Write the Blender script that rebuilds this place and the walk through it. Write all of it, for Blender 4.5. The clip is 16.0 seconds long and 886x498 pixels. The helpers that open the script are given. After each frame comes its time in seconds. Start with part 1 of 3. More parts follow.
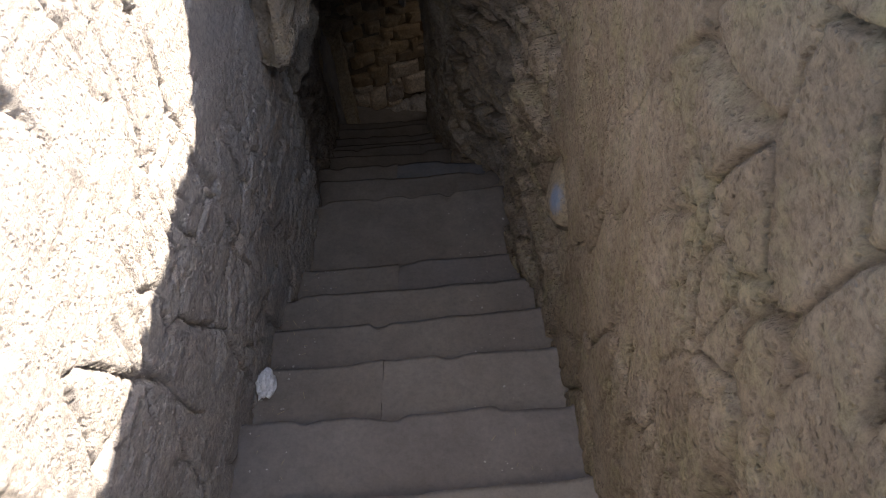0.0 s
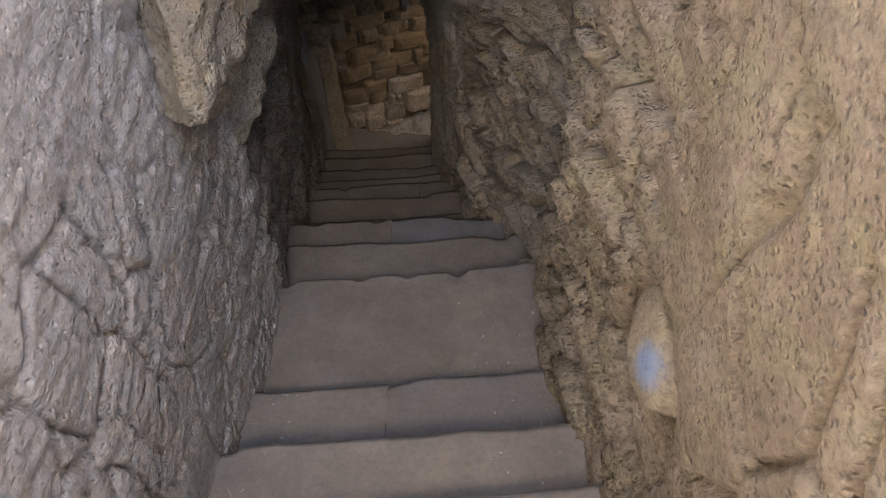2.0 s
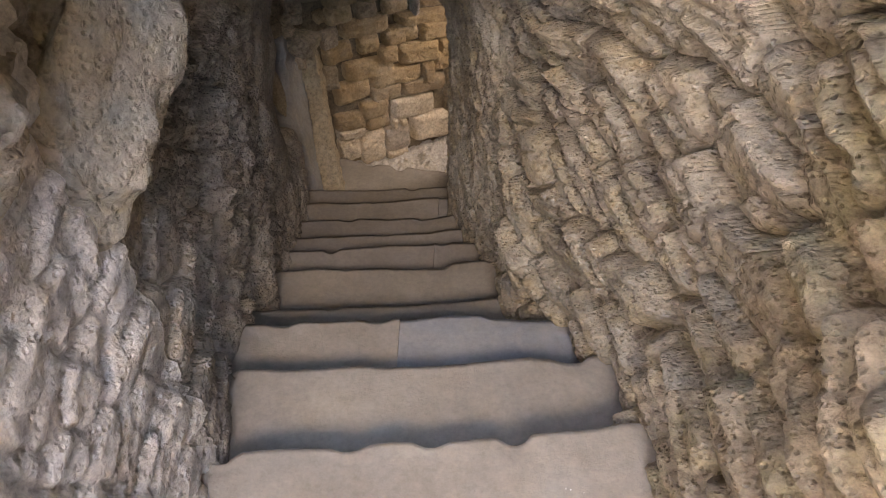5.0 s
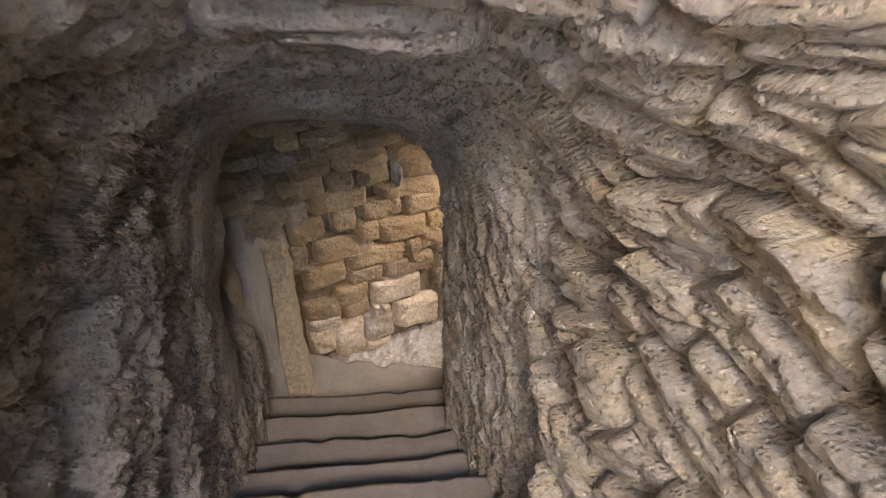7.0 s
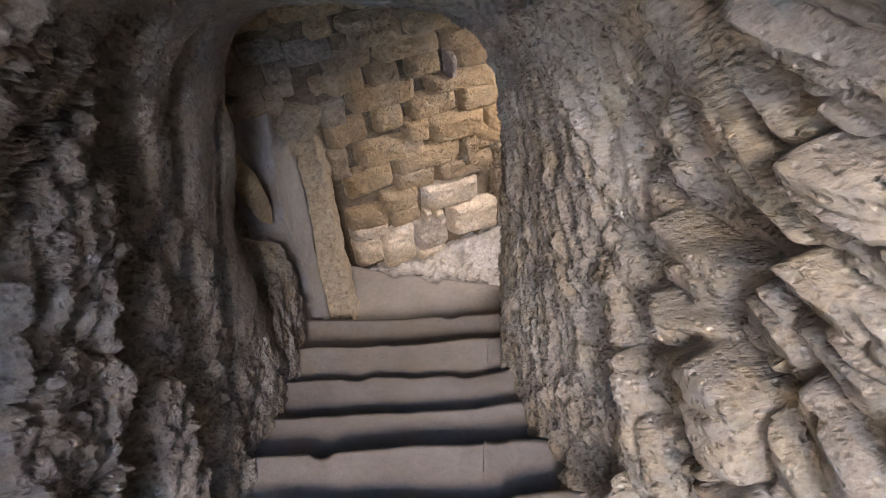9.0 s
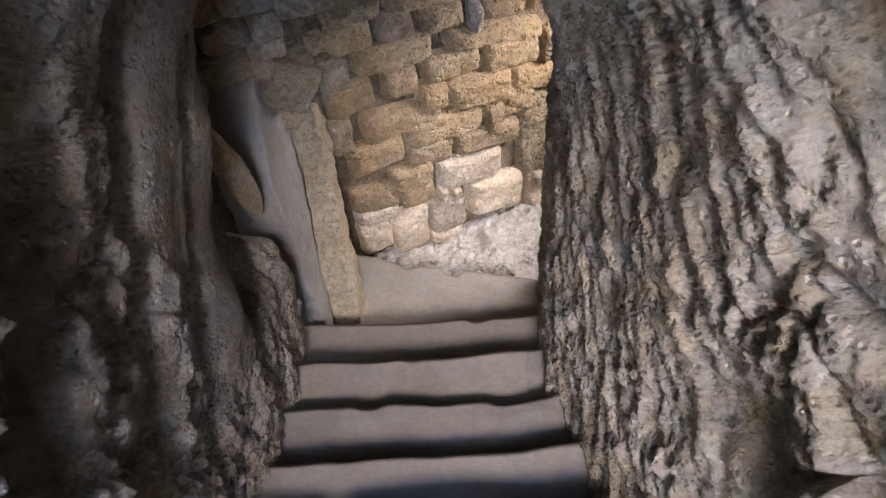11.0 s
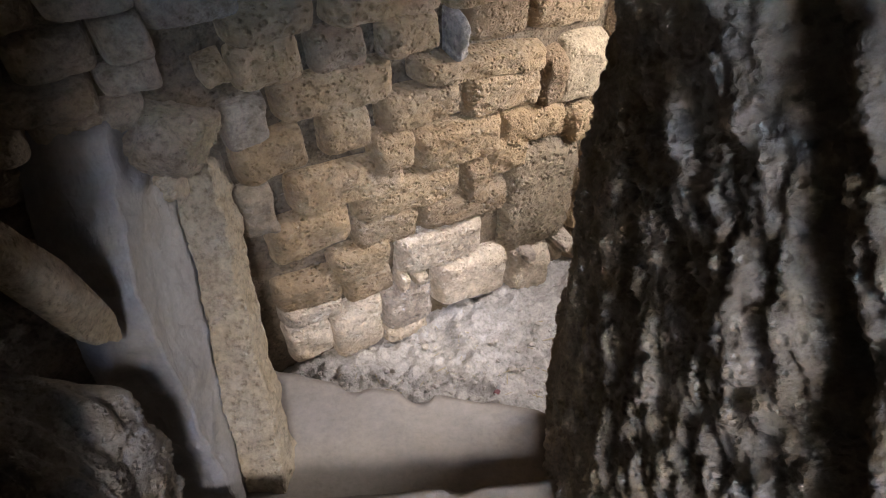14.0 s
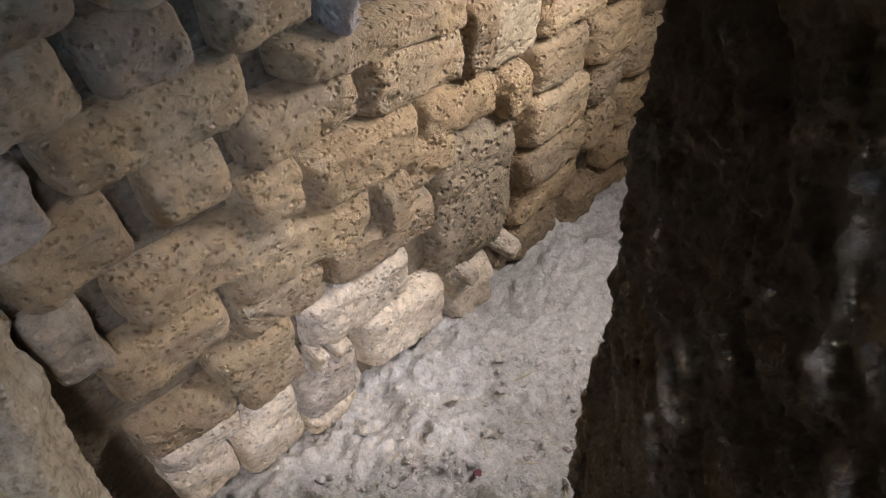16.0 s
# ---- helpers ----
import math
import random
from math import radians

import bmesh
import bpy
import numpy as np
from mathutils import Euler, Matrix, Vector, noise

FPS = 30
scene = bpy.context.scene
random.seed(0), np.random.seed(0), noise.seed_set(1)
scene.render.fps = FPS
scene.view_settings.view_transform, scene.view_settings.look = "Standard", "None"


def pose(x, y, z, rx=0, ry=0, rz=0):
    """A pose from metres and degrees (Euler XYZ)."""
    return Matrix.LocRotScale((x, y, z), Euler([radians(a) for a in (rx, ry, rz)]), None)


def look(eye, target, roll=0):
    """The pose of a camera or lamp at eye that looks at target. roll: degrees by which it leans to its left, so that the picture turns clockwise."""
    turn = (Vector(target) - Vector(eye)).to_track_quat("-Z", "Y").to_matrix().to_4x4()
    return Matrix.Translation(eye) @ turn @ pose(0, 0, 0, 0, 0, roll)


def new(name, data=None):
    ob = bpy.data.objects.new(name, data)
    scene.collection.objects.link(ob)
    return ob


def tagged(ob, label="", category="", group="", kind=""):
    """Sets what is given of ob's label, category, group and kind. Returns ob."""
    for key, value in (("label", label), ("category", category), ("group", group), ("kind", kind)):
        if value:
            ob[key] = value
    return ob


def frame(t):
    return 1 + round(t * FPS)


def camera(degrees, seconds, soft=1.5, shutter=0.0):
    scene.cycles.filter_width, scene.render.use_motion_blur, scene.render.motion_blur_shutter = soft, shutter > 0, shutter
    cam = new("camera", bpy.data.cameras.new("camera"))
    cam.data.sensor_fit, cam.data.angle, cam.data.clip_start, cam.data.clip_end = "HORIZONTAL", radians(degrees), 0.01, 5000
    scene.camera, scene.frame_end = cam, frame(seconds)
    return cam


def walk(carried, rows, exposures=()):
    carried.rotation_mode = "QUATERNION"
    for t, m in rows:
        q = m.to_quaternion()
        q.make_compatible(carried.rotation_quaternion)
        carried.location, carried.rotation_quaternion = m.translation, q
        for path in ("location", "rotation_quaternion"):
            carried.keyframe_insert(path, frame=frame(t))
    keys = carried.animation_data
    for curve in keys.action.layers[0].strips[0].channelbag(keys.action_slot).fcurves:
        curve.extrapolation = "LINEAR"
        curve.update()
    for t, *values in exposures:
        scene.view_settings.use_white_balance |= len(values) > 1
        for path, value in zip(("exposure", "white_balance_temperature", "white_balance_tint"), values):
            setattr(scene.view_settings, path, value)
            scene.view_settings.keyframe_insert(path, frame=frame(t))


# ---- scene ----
cam = camera(59.3, 16.0, 1.0)
PATH = [
    (0, (0.046, -0.048, 1.553), (0.01, 1.251, 0.033), -2.5),
    (0.5, (0.054, 0.215, 1.401), (-0.044, 1.517, -0.114), -1.7),
    (1, (0.042, 0.492, 1.243), (0.002, 1.767, -0.298), -2.9),
    (1.5, (-0.01, 0.801, 1.076), (-0.005, 2.075, -0.466), -0.8),
    (2, (0.007, 1.116, 0.899), (-0.036, 2.41, -0.626), -1.7),
    (2.2, (-0.005, 1.253, 0.822), (-0.012, 2.519, -0.727), -3.4),
    (2.5, (-0.035, 1.362, 0.699), (0.015, 2.679, -0.805), -0.9),
    (3, (-0.036, 1.619, 0.532), (-0.035, 2.919, -0.987), 1.5),
    (3.5, (-0.036, 1.809, 0.411), (-0.063, 3.102, -1.114), -0.2),
    (4, (-0.106, 2.006, 0.26), (-0.115, 3.325, -1.242), 0.6),
    (4.2, (-0.114, 2.066, 0.227), (-0.134, 3.38, -1.28), -0.0),
    (6.3, (-0.282, 2.827, -0.359), (-0.312, 4.288, -1.724), -0.0),
    (6.5, (-0.272, 2.912, -0.406), (-0.312, 4.425, -1.713), -0.7),
    (7, (-0.26, 3.094, -0.472), (-0.228, 4.707, -1.654), -0.3),
    (7.5, (-0.299, 3.266, -0.531), (-0.253, 4.786, -1.831), -3.0),
    (8, (-0.261, 3.402, -0.591), (-0.399, 4.863, -1.95), -5.5),
    (8.5, (-0.215, 3.477, -0.626), (-0.4, 4.926, -1.992), -4.3),
    (9, (-0.226, 3.633, -0.701), (-0.361, 5.037, -2.119), -4.1),
    (9.2, (-0.246, 3.685, -0.738), (-0.401, 5.097, -2.145), -6.4),
    (11.3, (-0.405, 4.244, -1.069), (-0.51, 5.551, -2.578), -2.9),
    (11.5, (-0.422, 4.316, -1.099), (-0.523, 5.616, -2.616), -0.6),
    (12, (-0.451, 4.459, -1.22), (-0.619, 5.781, -2.712), -2.8),
    (12.5, (-0.502, 4.577, -1.319), (-0.589, 6.033, -2.687), -3.5),
    (13, (-0.525, 4.726, -1.43), (-0.596, 6.204, -2.775), -4.4),
    (13.5, (-0.478, 4.868, -1.512), (-0.554, 6.29, -2.916), -2.7),
    (14, (-0.509, 4.999, -1.628), (-0.482, 6.401, -3.054), 0.4),
    (14.5, (-0.542, 5.129, -1.714), (-0.482, 6.592, -3.076), -1.9),
    (15, (-0.574, 5.309, -1.818), (-0.481, 6.685, -3.267), -3.1),
    (15.5, (-0.555, 5.502, -1.896), (-0.4, 6.805, -3.405), -1.8),
    (16, (-0.579, 5.702, -2.062), (-0.245, 7.006, -3.542), -2.6),
]
EXPOSURES = [(0.0, 1.68, 7000, 16), (1.0, 2.25, 7200, 16), (2.0, 3.5, 7900, 17), (4.2, 5.0, 8600, 18), (6.3, 5.78, 8200, 19), (9.0, 6.2, 7000, 19), (11.3, 6.55, 6700, 18), (12.5, 6.5, 6650, 17), (14.0, 6.33, 6500, 15), (16.0, 6.2, 6450, 14)]
walk(cam, [(t, look(eye, target, roll)) for t, eye, target, roll in PATH], EXPOSURES)

# ---- light: open sky and high sun over the stair trench ----
SUN_WAY = Vector((-0.98, -0.80, -1.0)).normalized()
world = bpy.data.worlds.new("sky")
scene.world = world
world.use_nodes = True
sky = world.node_tree.nodes.new("ShaderNodeTexSky")
sky.sky_type, sky.sun_disc = "NISHITA", False
sky.sun_elevation = math.asin(-SUN_WAY.z)
sky.sun_rotation = math.atan2(-SUN_WAY.x, -SUN_WAY.y)
back = world.node_tree.nodes["Background"]
back.inputs["Strength"].default_value = 0.15
world.node_tree.links.new(sky.outputs["Color"], back.inputs["Color"])
sun = new("sun", bpy.data.lights.new("sun", "SUN"))
sun.data.energy, sun.data.angle, sun.data.color = 5.0, radians(0.55), (1.0, 0.95, 0.87)
sun.rotation_mode = "QUATERNION"
sun.rotation_quaternion = SUN_WAY.to_track_quat("-Z", "Y")

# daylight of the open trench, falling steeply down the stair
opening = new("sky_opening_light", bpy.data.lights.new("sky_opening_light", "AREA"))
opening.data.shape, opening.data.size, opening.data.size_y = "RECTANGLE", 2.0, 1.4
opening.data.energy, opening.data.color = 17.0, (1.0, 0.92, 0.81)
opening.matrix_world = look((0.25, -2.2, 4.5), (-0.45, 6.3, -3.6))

# added lamp inside the end chamber, standing in for daylight from an unseen opening
chamber_fill = new("chamber_fill_light", bpy.data.lights.new("chamber_fill_light", "AREA"))
chamber_fill.data.shape, chamber_fill.data.size, chamber_fill.data.size_y = "RECTANGLE", 0.4, 0.25
chamber_fill.data.energy, chamber_fill.data.color = 0.18, (1.0, 0.97, 0.95)
chamber_fill.matrix_world = look((0.50, 6.72, -2.50), (-0.30, 6.97, -3.70))
chamber_fill.data.spread = radians(120)


# ---- noise on arrays ----
def lattice(ix, iy, iz, seed):
    """A fixed random number in 0..1 for each lattice cell."""
    with np.errstate(over="ignore"):
        h = (ix.astype(np.uint32) * np.uint32(374761393) + iy.astype(np.uint32) * np.uint32(668265263)
             + iz.astype(np.uint32) * np.uint32(2147483647) + np.uint32(seed * 974711 + 17))
        h = (h ^ (h >> np.uint32(13))) * np.uint32(1274126177)
        h = (h ^ (h >> np.uint32(15))) * np.uint32(2246822519)
        h = h ^ (h >> np.uint32(16))
    return h.astype(np.float64) / 4294967295.0


def smooth_noise(p, seed=0):
    """Smooth value noise in -1..1 at the points p (n x 3)."""
    i = np.floor(p).astype(np.int64)
    f = p - i
    f = f * f * f * (f * (f * 6 - 15) + 10)
    total = np.zeros(len(p))
    for dx in (0, 1):
        wx = f[:, 0] if dx else 1 - f[:, 0]
        for dy in (0, 1):
            wy = f[:, 1] if dy else 1 - f[:, 1]
            for dz in (0, 1):
                wz = f[:, 2] if dz else 1 - f[:, 2]
                total += wx * wy * wz * lattice(i[:, 0] + dx, i[:, 1] + dy, i[:, 2] + dz, seed)
    return total * 2 - 1


def fractal(p, octaves=4, seed=0, rough=0.5):
    total, gain = np.zeros(len(p)), 1.0
    for k in range(octaves):
        total += gain * smooth_noise(p * 2.03 ** k + 11.7 * k, seed + k)
        gain *= rough
    return total


def cells(p, seed=0):
    """Cellular noise: nearest and second distance, the cell's random number, and the way from its centre."""
    i = np.floor(p).astype(np.int64)
    d1, d2 = np.full(len(p), 9.0), np.full(len(p), 9.0)
    pick, way = np.zeros(len(p)), np.zeros((len(p), 3))
    for dx in (-1, 0, 1):
        for dy in (-1, 0, 1):
            for dz in (-1, 0, 1):
                c = i + (dx, dy, dz)
                a = [lattice(c[:, 0], c[:, 1], c[:, 2], seed + k) for k in range(4)]
                v = p - (c + np.stack(a[:3], 1))
                d = np.sqrt((v * v).sum(1))
                near = d < d1
                d2 = np.where(near, d1, np.minimum(d2, d))
                d1 = np.where(near, d, d1)
                pick = np.where(near, a[3], pick)
                way = np.where(near[:, None], v, way)
    return d1, d2, pick, way


# ---- materials ----
def material(name, rough=0.9):
    mat = bpy.data.materials.new(name)
    mat.use_nodes = True
    nodes, links = mat.node_tree.nodes, mat.node_tree.links
    shader = nodes["Principled BSDF"]
    shader.inputs["Roughness"].default_value = rough
    shader.inputs["Specular IOR Level"].default_value = 0.25
    return mat, nodes, links, shader


def noise_node(nodes, links, at, scale, detail=6, rough=0.6):
    n = nodes.new("ShaderNodeTexNoise")
    n.inputs["Scale"].default_value, n.inputs["Detail"].default_value, n.inputs["Roughness"].default_value = scale, detail, rough
    links.new(at, n.inputs["Vector"])
    return n.outputs["Fac"]


def ramp_node(nodes, links, fac, stops):
    r = nodes.new("ShaderNodeValToRGB")
    while len(r.color_ramp.elements) < len(stops):
        r.color_ramp.elements.new(0.5)
    for e, (place, colour) in zip(r.color_ramp.elements, stops):
        e.position, e.color = place, (*colour, 1)
    links.new(fac, r.inputs["Fac"])
    return r.outputs["Color"]


def mix_node(nodes, links, kind, fac, a, b):
    m = nodes.new("ShaderNodeMix")
    m.data_type, m.blend_type = "RGBA", kind
    for socket, value in ((m.inputs[0], fac), (m.inputs[6], a), (m.inputs[7], b)):
        if isinstance(value, (int, float)):
            socket.default_value = value
        elif isinstance(value, tuple):
            socket.default_value = (*value, 1)
        else:
            links.new(value, socket)
    return m.outputs[2]


def stone_material(name, dark, mid, light, size=1.0, pit=0.5, bump=0.7, rough=0.92, stain=(0.5, 0.42, 0.3), stain_amount=0.35, vary=0.0, speckle=0.8, grain_depth=0.013, mark=None):
    """Weathered stone: two scales of colour, pores, speckle and fine relief; mark: a painted spot (place, radius, colour)."""
    mat, nodes, links, shader = material(name, rough)
    at = nodes.new("ShaderNodeTexCoord").outputs["Object"]
    broad = noise_node(nodes, links, at, 2.2 * size, 5, 0.62)
    grain = noise_node(nodes, links, at, 46 * size, 8, 0.78)
    colour = ramp_node(nodes, links, broad, [(0.3, dark), (0.5, mid), (0.72, light)])
    blot = noise_node(nodes, links, at, 6.5 * size, 6, 0.68)
    blot = ramp_node(nodes, links, blot, [(0.48, (0, 0, 0)), (0.66, (1, 1, 1))])
    amount = nodes.new("ShaderNodeMath")
    amount.operation = "MULTIPLY"
    links.new(blot, amount.inputs[0])
    amount.inputs[1].default_value = stain_amount
    colour = mix_node(nodes, links, "MIX", amount.outputs[0], colour, stain)
    speck = ramp_node(nodes, links, grain, [(0.30, (0.38, 0.37, 0.36)), (0.5, (0.96, 0.96, 0.96)), (0.68, (1.4, 1.36, 1.3))])
    colour = mix_node(nodes, links, "MULTIPLY", speckle, colour, speck)
    if vary:
        info = nodes.new("ShaderNodeObjectInfo").outputs["Random"]
        tone = ramp_node(nodes, links, info, [(0.0, (1 - vary, 1 - vary, 1 - 0.8 * vary)), (0.5, (1, 0.97, 0.92)), (1.0, (1 + vary, 1 + 0.85 * vary, 1 + 0.6 * vary))])
        colour = mix_node(nodes, links, "MULTIPLY", 1.0, colour, tone)
    if mark:
        place, radius, paint = mark
        far = nodes.new("ShaderNodeVectorMath")
        far.operation = "DISTANCE"
        links.new(at, far.inputs[0])
        far.inputs[1].default_value = place
        edge = nodes.new("ShaderNodeMath")
        edge.operation = "MULTIPLY_ADD"
        links.new(grain, edge.inputs[0])
        edge.inputs[1].default_value = radius * 1.2
        links.new(far.outputs["Value"], edge.inputs[2])
        spot = ramp_node(nodes, links, edge.outputs[0], [(radius * 1.2, (0.85, 0.85, 0.85)), (radius * 2.0, (0, 0, 0))])
        colour = mix_node(nodes, links, "MIX", spot, colour, paint)
    links.new(colour, shader.inputs["Base Color"])
    pores = nodes.new("ShaderNodeTexVoronoi")
    pores.inputs["Scale"].default_value = 62 * size
    pores.inputs["Randomness"].default_value = 1.0
    warp = nodes.new("ShaderNodeTexNoise")
    warp.inputs["Scale"].default_value = 30 * size
    links.new(at, warp.inputs["Vector"])
    shift = nodes.new("ShaderNodeVectorMath")
    shift.operation = "MULTIPLY_ADD"
    links.new(warp.outputs["Color"], shift.inputs[0])
    shift.inputs[1].default_value = (0.012, 0.012, 0.012)
    links.new(at, shift.inputs[2])
    links.new(shift.outputs[0], pores.inputs["Vector"])
    hollow = ramp_node(nodes, links, pores.outputs["Distance"], [(0.05, (0, 0, 0)), (0.42, (1, 1, 1))])
    fine = noise_node(nodes, links, at, 150 * size, 5, 0.7)
    height = mix_node(nodes, links, "MIX", pit, grain, hollow)
    height = mix_node(nodes, links, "ADD", 0.35, height, fine)
    b = nodes.new("ShaderNodeBump")
    b.inputs["Strength"].default_value, b.inputs["Distance"].default_value = bump, grain_depth
    links.new(height, b.inputs["Height"])
    links.new(b.outputs["Normal"], shader.inputs["Normal"])
    return mat


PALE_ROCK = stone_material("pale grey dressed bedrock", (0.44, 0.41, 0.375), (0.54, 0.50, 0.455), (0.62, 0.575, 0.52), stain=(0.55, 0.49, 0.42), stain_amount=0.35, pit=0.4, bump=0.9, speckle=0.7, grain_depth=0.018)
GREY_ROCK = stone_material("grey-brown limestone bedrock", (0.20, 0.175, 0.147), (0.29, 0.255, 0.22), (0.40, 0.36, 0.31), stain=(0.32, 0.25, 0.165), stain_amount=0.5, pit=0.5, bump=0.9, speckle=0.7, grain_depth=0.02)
OCHRE_ROCK = stone_material("ochre limestone bedrock", (0.23, 0.18, 0.13), (0.31, 0.25, 0.18), (0.43, 0.36, 0.28), stain=(0.33, 0.30, 0.17), stain_amount=0.5, pit=0.55, bump=1.0, speckle=0.8, grain_depth=0.018)
STEP_STONE = stone_material("dusty worn step stone", (0.20, 0.178, 0.157), (0.245, 0.22, 0.196), (0.295, 0.267, 0.236), pit=0.15, bump=0.35, grain_depth=0.008, stain=(0.17, 0.147, 0.125), stain_amount=0.35, vary=0.08, speckle=0.3)
SLATE_STEP = stone_material("blue-grey step stone", (0.16, 0.16, 0.168), (0.20, 0.20, 0.21), (0.25, 0.25, 0.255), pit=0.15, bump=0.35, grain_depth=0.008, stain_amount=0.15, speckle=0.28)
MASONRY = stone_material("pitted sandstone masonry", (0.27, 0.19, 0.112), (0.38, 0.28, 0.172), (0.49, 0.385, 0.26), pit=0.6, bump=1.0, speckle=0.5, stain=(0.31, 0.26, 0.20), stain_amount=0.5, vary=0.2, grain_depth=0.024)
PALE_MASONRY = stone_material("pale limestone rubble stone", (0.37, 0.31, 0.245), (0.51, 0.44, 0.36), (0.63, 0.56, 0.47), pit=0.6, bump=1.0, stain=(0.33, 0.28, 0.22), stain_amount=0.5, vary=0.26)
MORTAR = stone_material("crumbling earth mortar", (0.14, 0.105, 0.07), (0.20, 0.155, 0.105), (0.27, 0.215, 0.155), stain_amount=0.2, bump=1.0, grain_depth=0.02)
GREY_MASONRY = stone_material("dusty grey block", (0.235, 0.188, 0.138), (0.315, 0.262, 0.20), (0.40, 0.34, 0.268), pit=0.4, bump=0.8, vary=0.1, stain=(0.30, 0.25, 0.18), stain_amount=0.3)
PITTED_MASONRY = stone_material("deeply pitted sandstone", (0.25, 0.19, 0.125), (0.36, 0.285, 0.195), (0.47, 0.38, 0.28), size=0.7, pit=0.8, bump=1.0, grain_depth=0.05, stain=(0.31, 0.26, 0.20), stain_amount=0.4)
RUBBLE = stone_material("pale dusty rubble", (0.33, 0.315, 0.305), (0.43, 0.41, 0.395), (0.53, 0.51, 0.49), pit=0.35, bump=0.8, stain=(0.36, 0.335, 0.30), stain_amount=0.4, vary=0.08)
SLAB_STONE = stone_material("sandy dressed slab", (0.29, 0.23, 0.155), (0.37, 0.30, 0.205), (0.45, 0.38, 0.28), pit=0.6, bump=0.9, stain=(0.34, 0.31, 0.27), stain_amount=0.3)
# grey lime coat; its low tone also carries the shade on the jamb's front
SHADED_PLASTER = stone_material("smooth grey lime coat toned down for shade", (0.20, 0.19, 0.185), (0.26, 0.245, 0.235), (0.32, 0.305, 0.285), pit=0.1, bump=0.4, grain_depth=0.008, stain=(0.40, 0.34, 0.26), stain_amount=0.25, speckle=0.3)
BROWN_ROCK = stone_material("brown limestone bedrock", (0.25, 0.21, 0.165), (0.35, 0.30, 0.24), (0.46, 0.41, 0.34), stain=(0.42, 0.33, 0.20), stain_amount=0.6, pit=0.5, bump=0.9, speckle=0.7, grain_depth=0.02)
PAINTED = stone_material("pale stone with blue paint", (0.25, 0.205, 0.145), (0.33, 0.275, 0.20), (0.42, 0.355, 0.27), stain=(0.30, 0.25, 0.14), mark=((0.435, 2.07, -0.64), 0.05, (0.22, 0.31, 0.47)))
GROUND = stone_material("dry stony ground", (0.33, 0.28, 0.21), (0.42, 0.36, 0.28), (0.5, 0.44, 0.35))


# ---- mesh helpers ----
def mesh_object(name, verts, faces, mat, parent=None, smooth=True, label=""):
    me = bpy.data.meshes.new(name)
    me.from_pydata([tuple(v) for v in verts] if not isinstance(verts, np.ndarray) else verts.tolist(), [], faces if isinstance(faces, list) else faces.tolist())
    me.materials.append(mat)
    if smooth:
        me.polygons.foreach_set("use_smooth", [True] * len(me.polygons))
    me.update()
    ob = new(name, me)
    if parent:
        ob.parent = parent
    if label:
        tagged(ob, label)
    return ob


def part(name, bm, mat, parent, label=""):
    me = bpy.data.meshes.new(name)
    bm.normal_update()
    bm.to_mesh(me)
    bm.free()
    me.materials.append(mat)
    ob = new(name, me)
    ob.parent = parent
    return tagged(ob, label) if label else ob


def grid_faces(rows, cols, flip=False, start=0):
    a = np.arange(rows * cols).reshape(rows, cols) + start
    q = np.stack([a[:-1, :-1], a[:-1, 1:], a[1:, 1:], a[1:, :-1]], -1).reshape(-1, 4)
    return q[:, ::-1] if flip else q


def normals_of(b):
    du, dv = np.gradient(b, axis=0), np.gradient(b, axis=1)
    n = np.cross(du, dv)
    return n / (np.linalg.norm(n, axis=-1, keepdims=True) + 1e-9)


def sheet(name, base, relief, mat, towards, thick=0.35):
    """A rock surface: the grid base (rows x cols x 3), raised by relief(points, normals) towards the open side, with a thick rim and back."""
    n = normals_of(base)
    mid = base[base.shape[0] // 2, base.shape[1] // 2]
    if (n[base.shape[0] // 2, base.shape[1] // 2] * (np.array(towards) - mid)).sum() < 0:
        n = -n
        flip = True
    else:
        flip = False
    rows, cols = base.shape[:2]
    p = base.reshape(-1, 3)
    front = p + n.reshape(-1, 3) * relief(p)[:, None]
    ring = np.r_[np.arange(cols), np.arange(1, rows) * cols + cols - 1, (rows - 1) * cols + np.arange(cols - 2, -1, -1), np.arange(rows - 2, 0, -1) * cols]
    behind = (p - n.reshape(-1, 3) * thick)[ring]
    faces = grid_faces(rows, cols, flip).tolist()
    k, total = len(ring), rows * cols
    for j in range(k):
        faces.append([int(ring[j]), int(ring[(j + 1) % k]), total + (j + 1) % k, total + j])
    ob = mesh_object(name, np.vstack([front, behind]), faces, mat)
    return ob


# ---- plan: stair line, wall lines and crown ----
NOSING_Y = [1.05, 1.424, 1.765, 2.076, 2.36, 2.687, 3.32, 3.695, 3.993, 4.32, 4.684, 4.95, 5.213, 5.47, 5.71, 6.0, 6.37]
NOSING_Z = [-1.01, -1.143, -1.281, -1.436, -1.56, -1.745, -1.855, -2.06, -2.214, -2.56, -2.74, -2.895, -3.085, -3.225, -3.325, -3.51, -3.72]
FLOOR_Z = -4.03


def floor_at(y):
    return np.interp(y, [-4.8, 0.7] + NOSING_Y, [1.9, -0.86] + NOSING_Z)


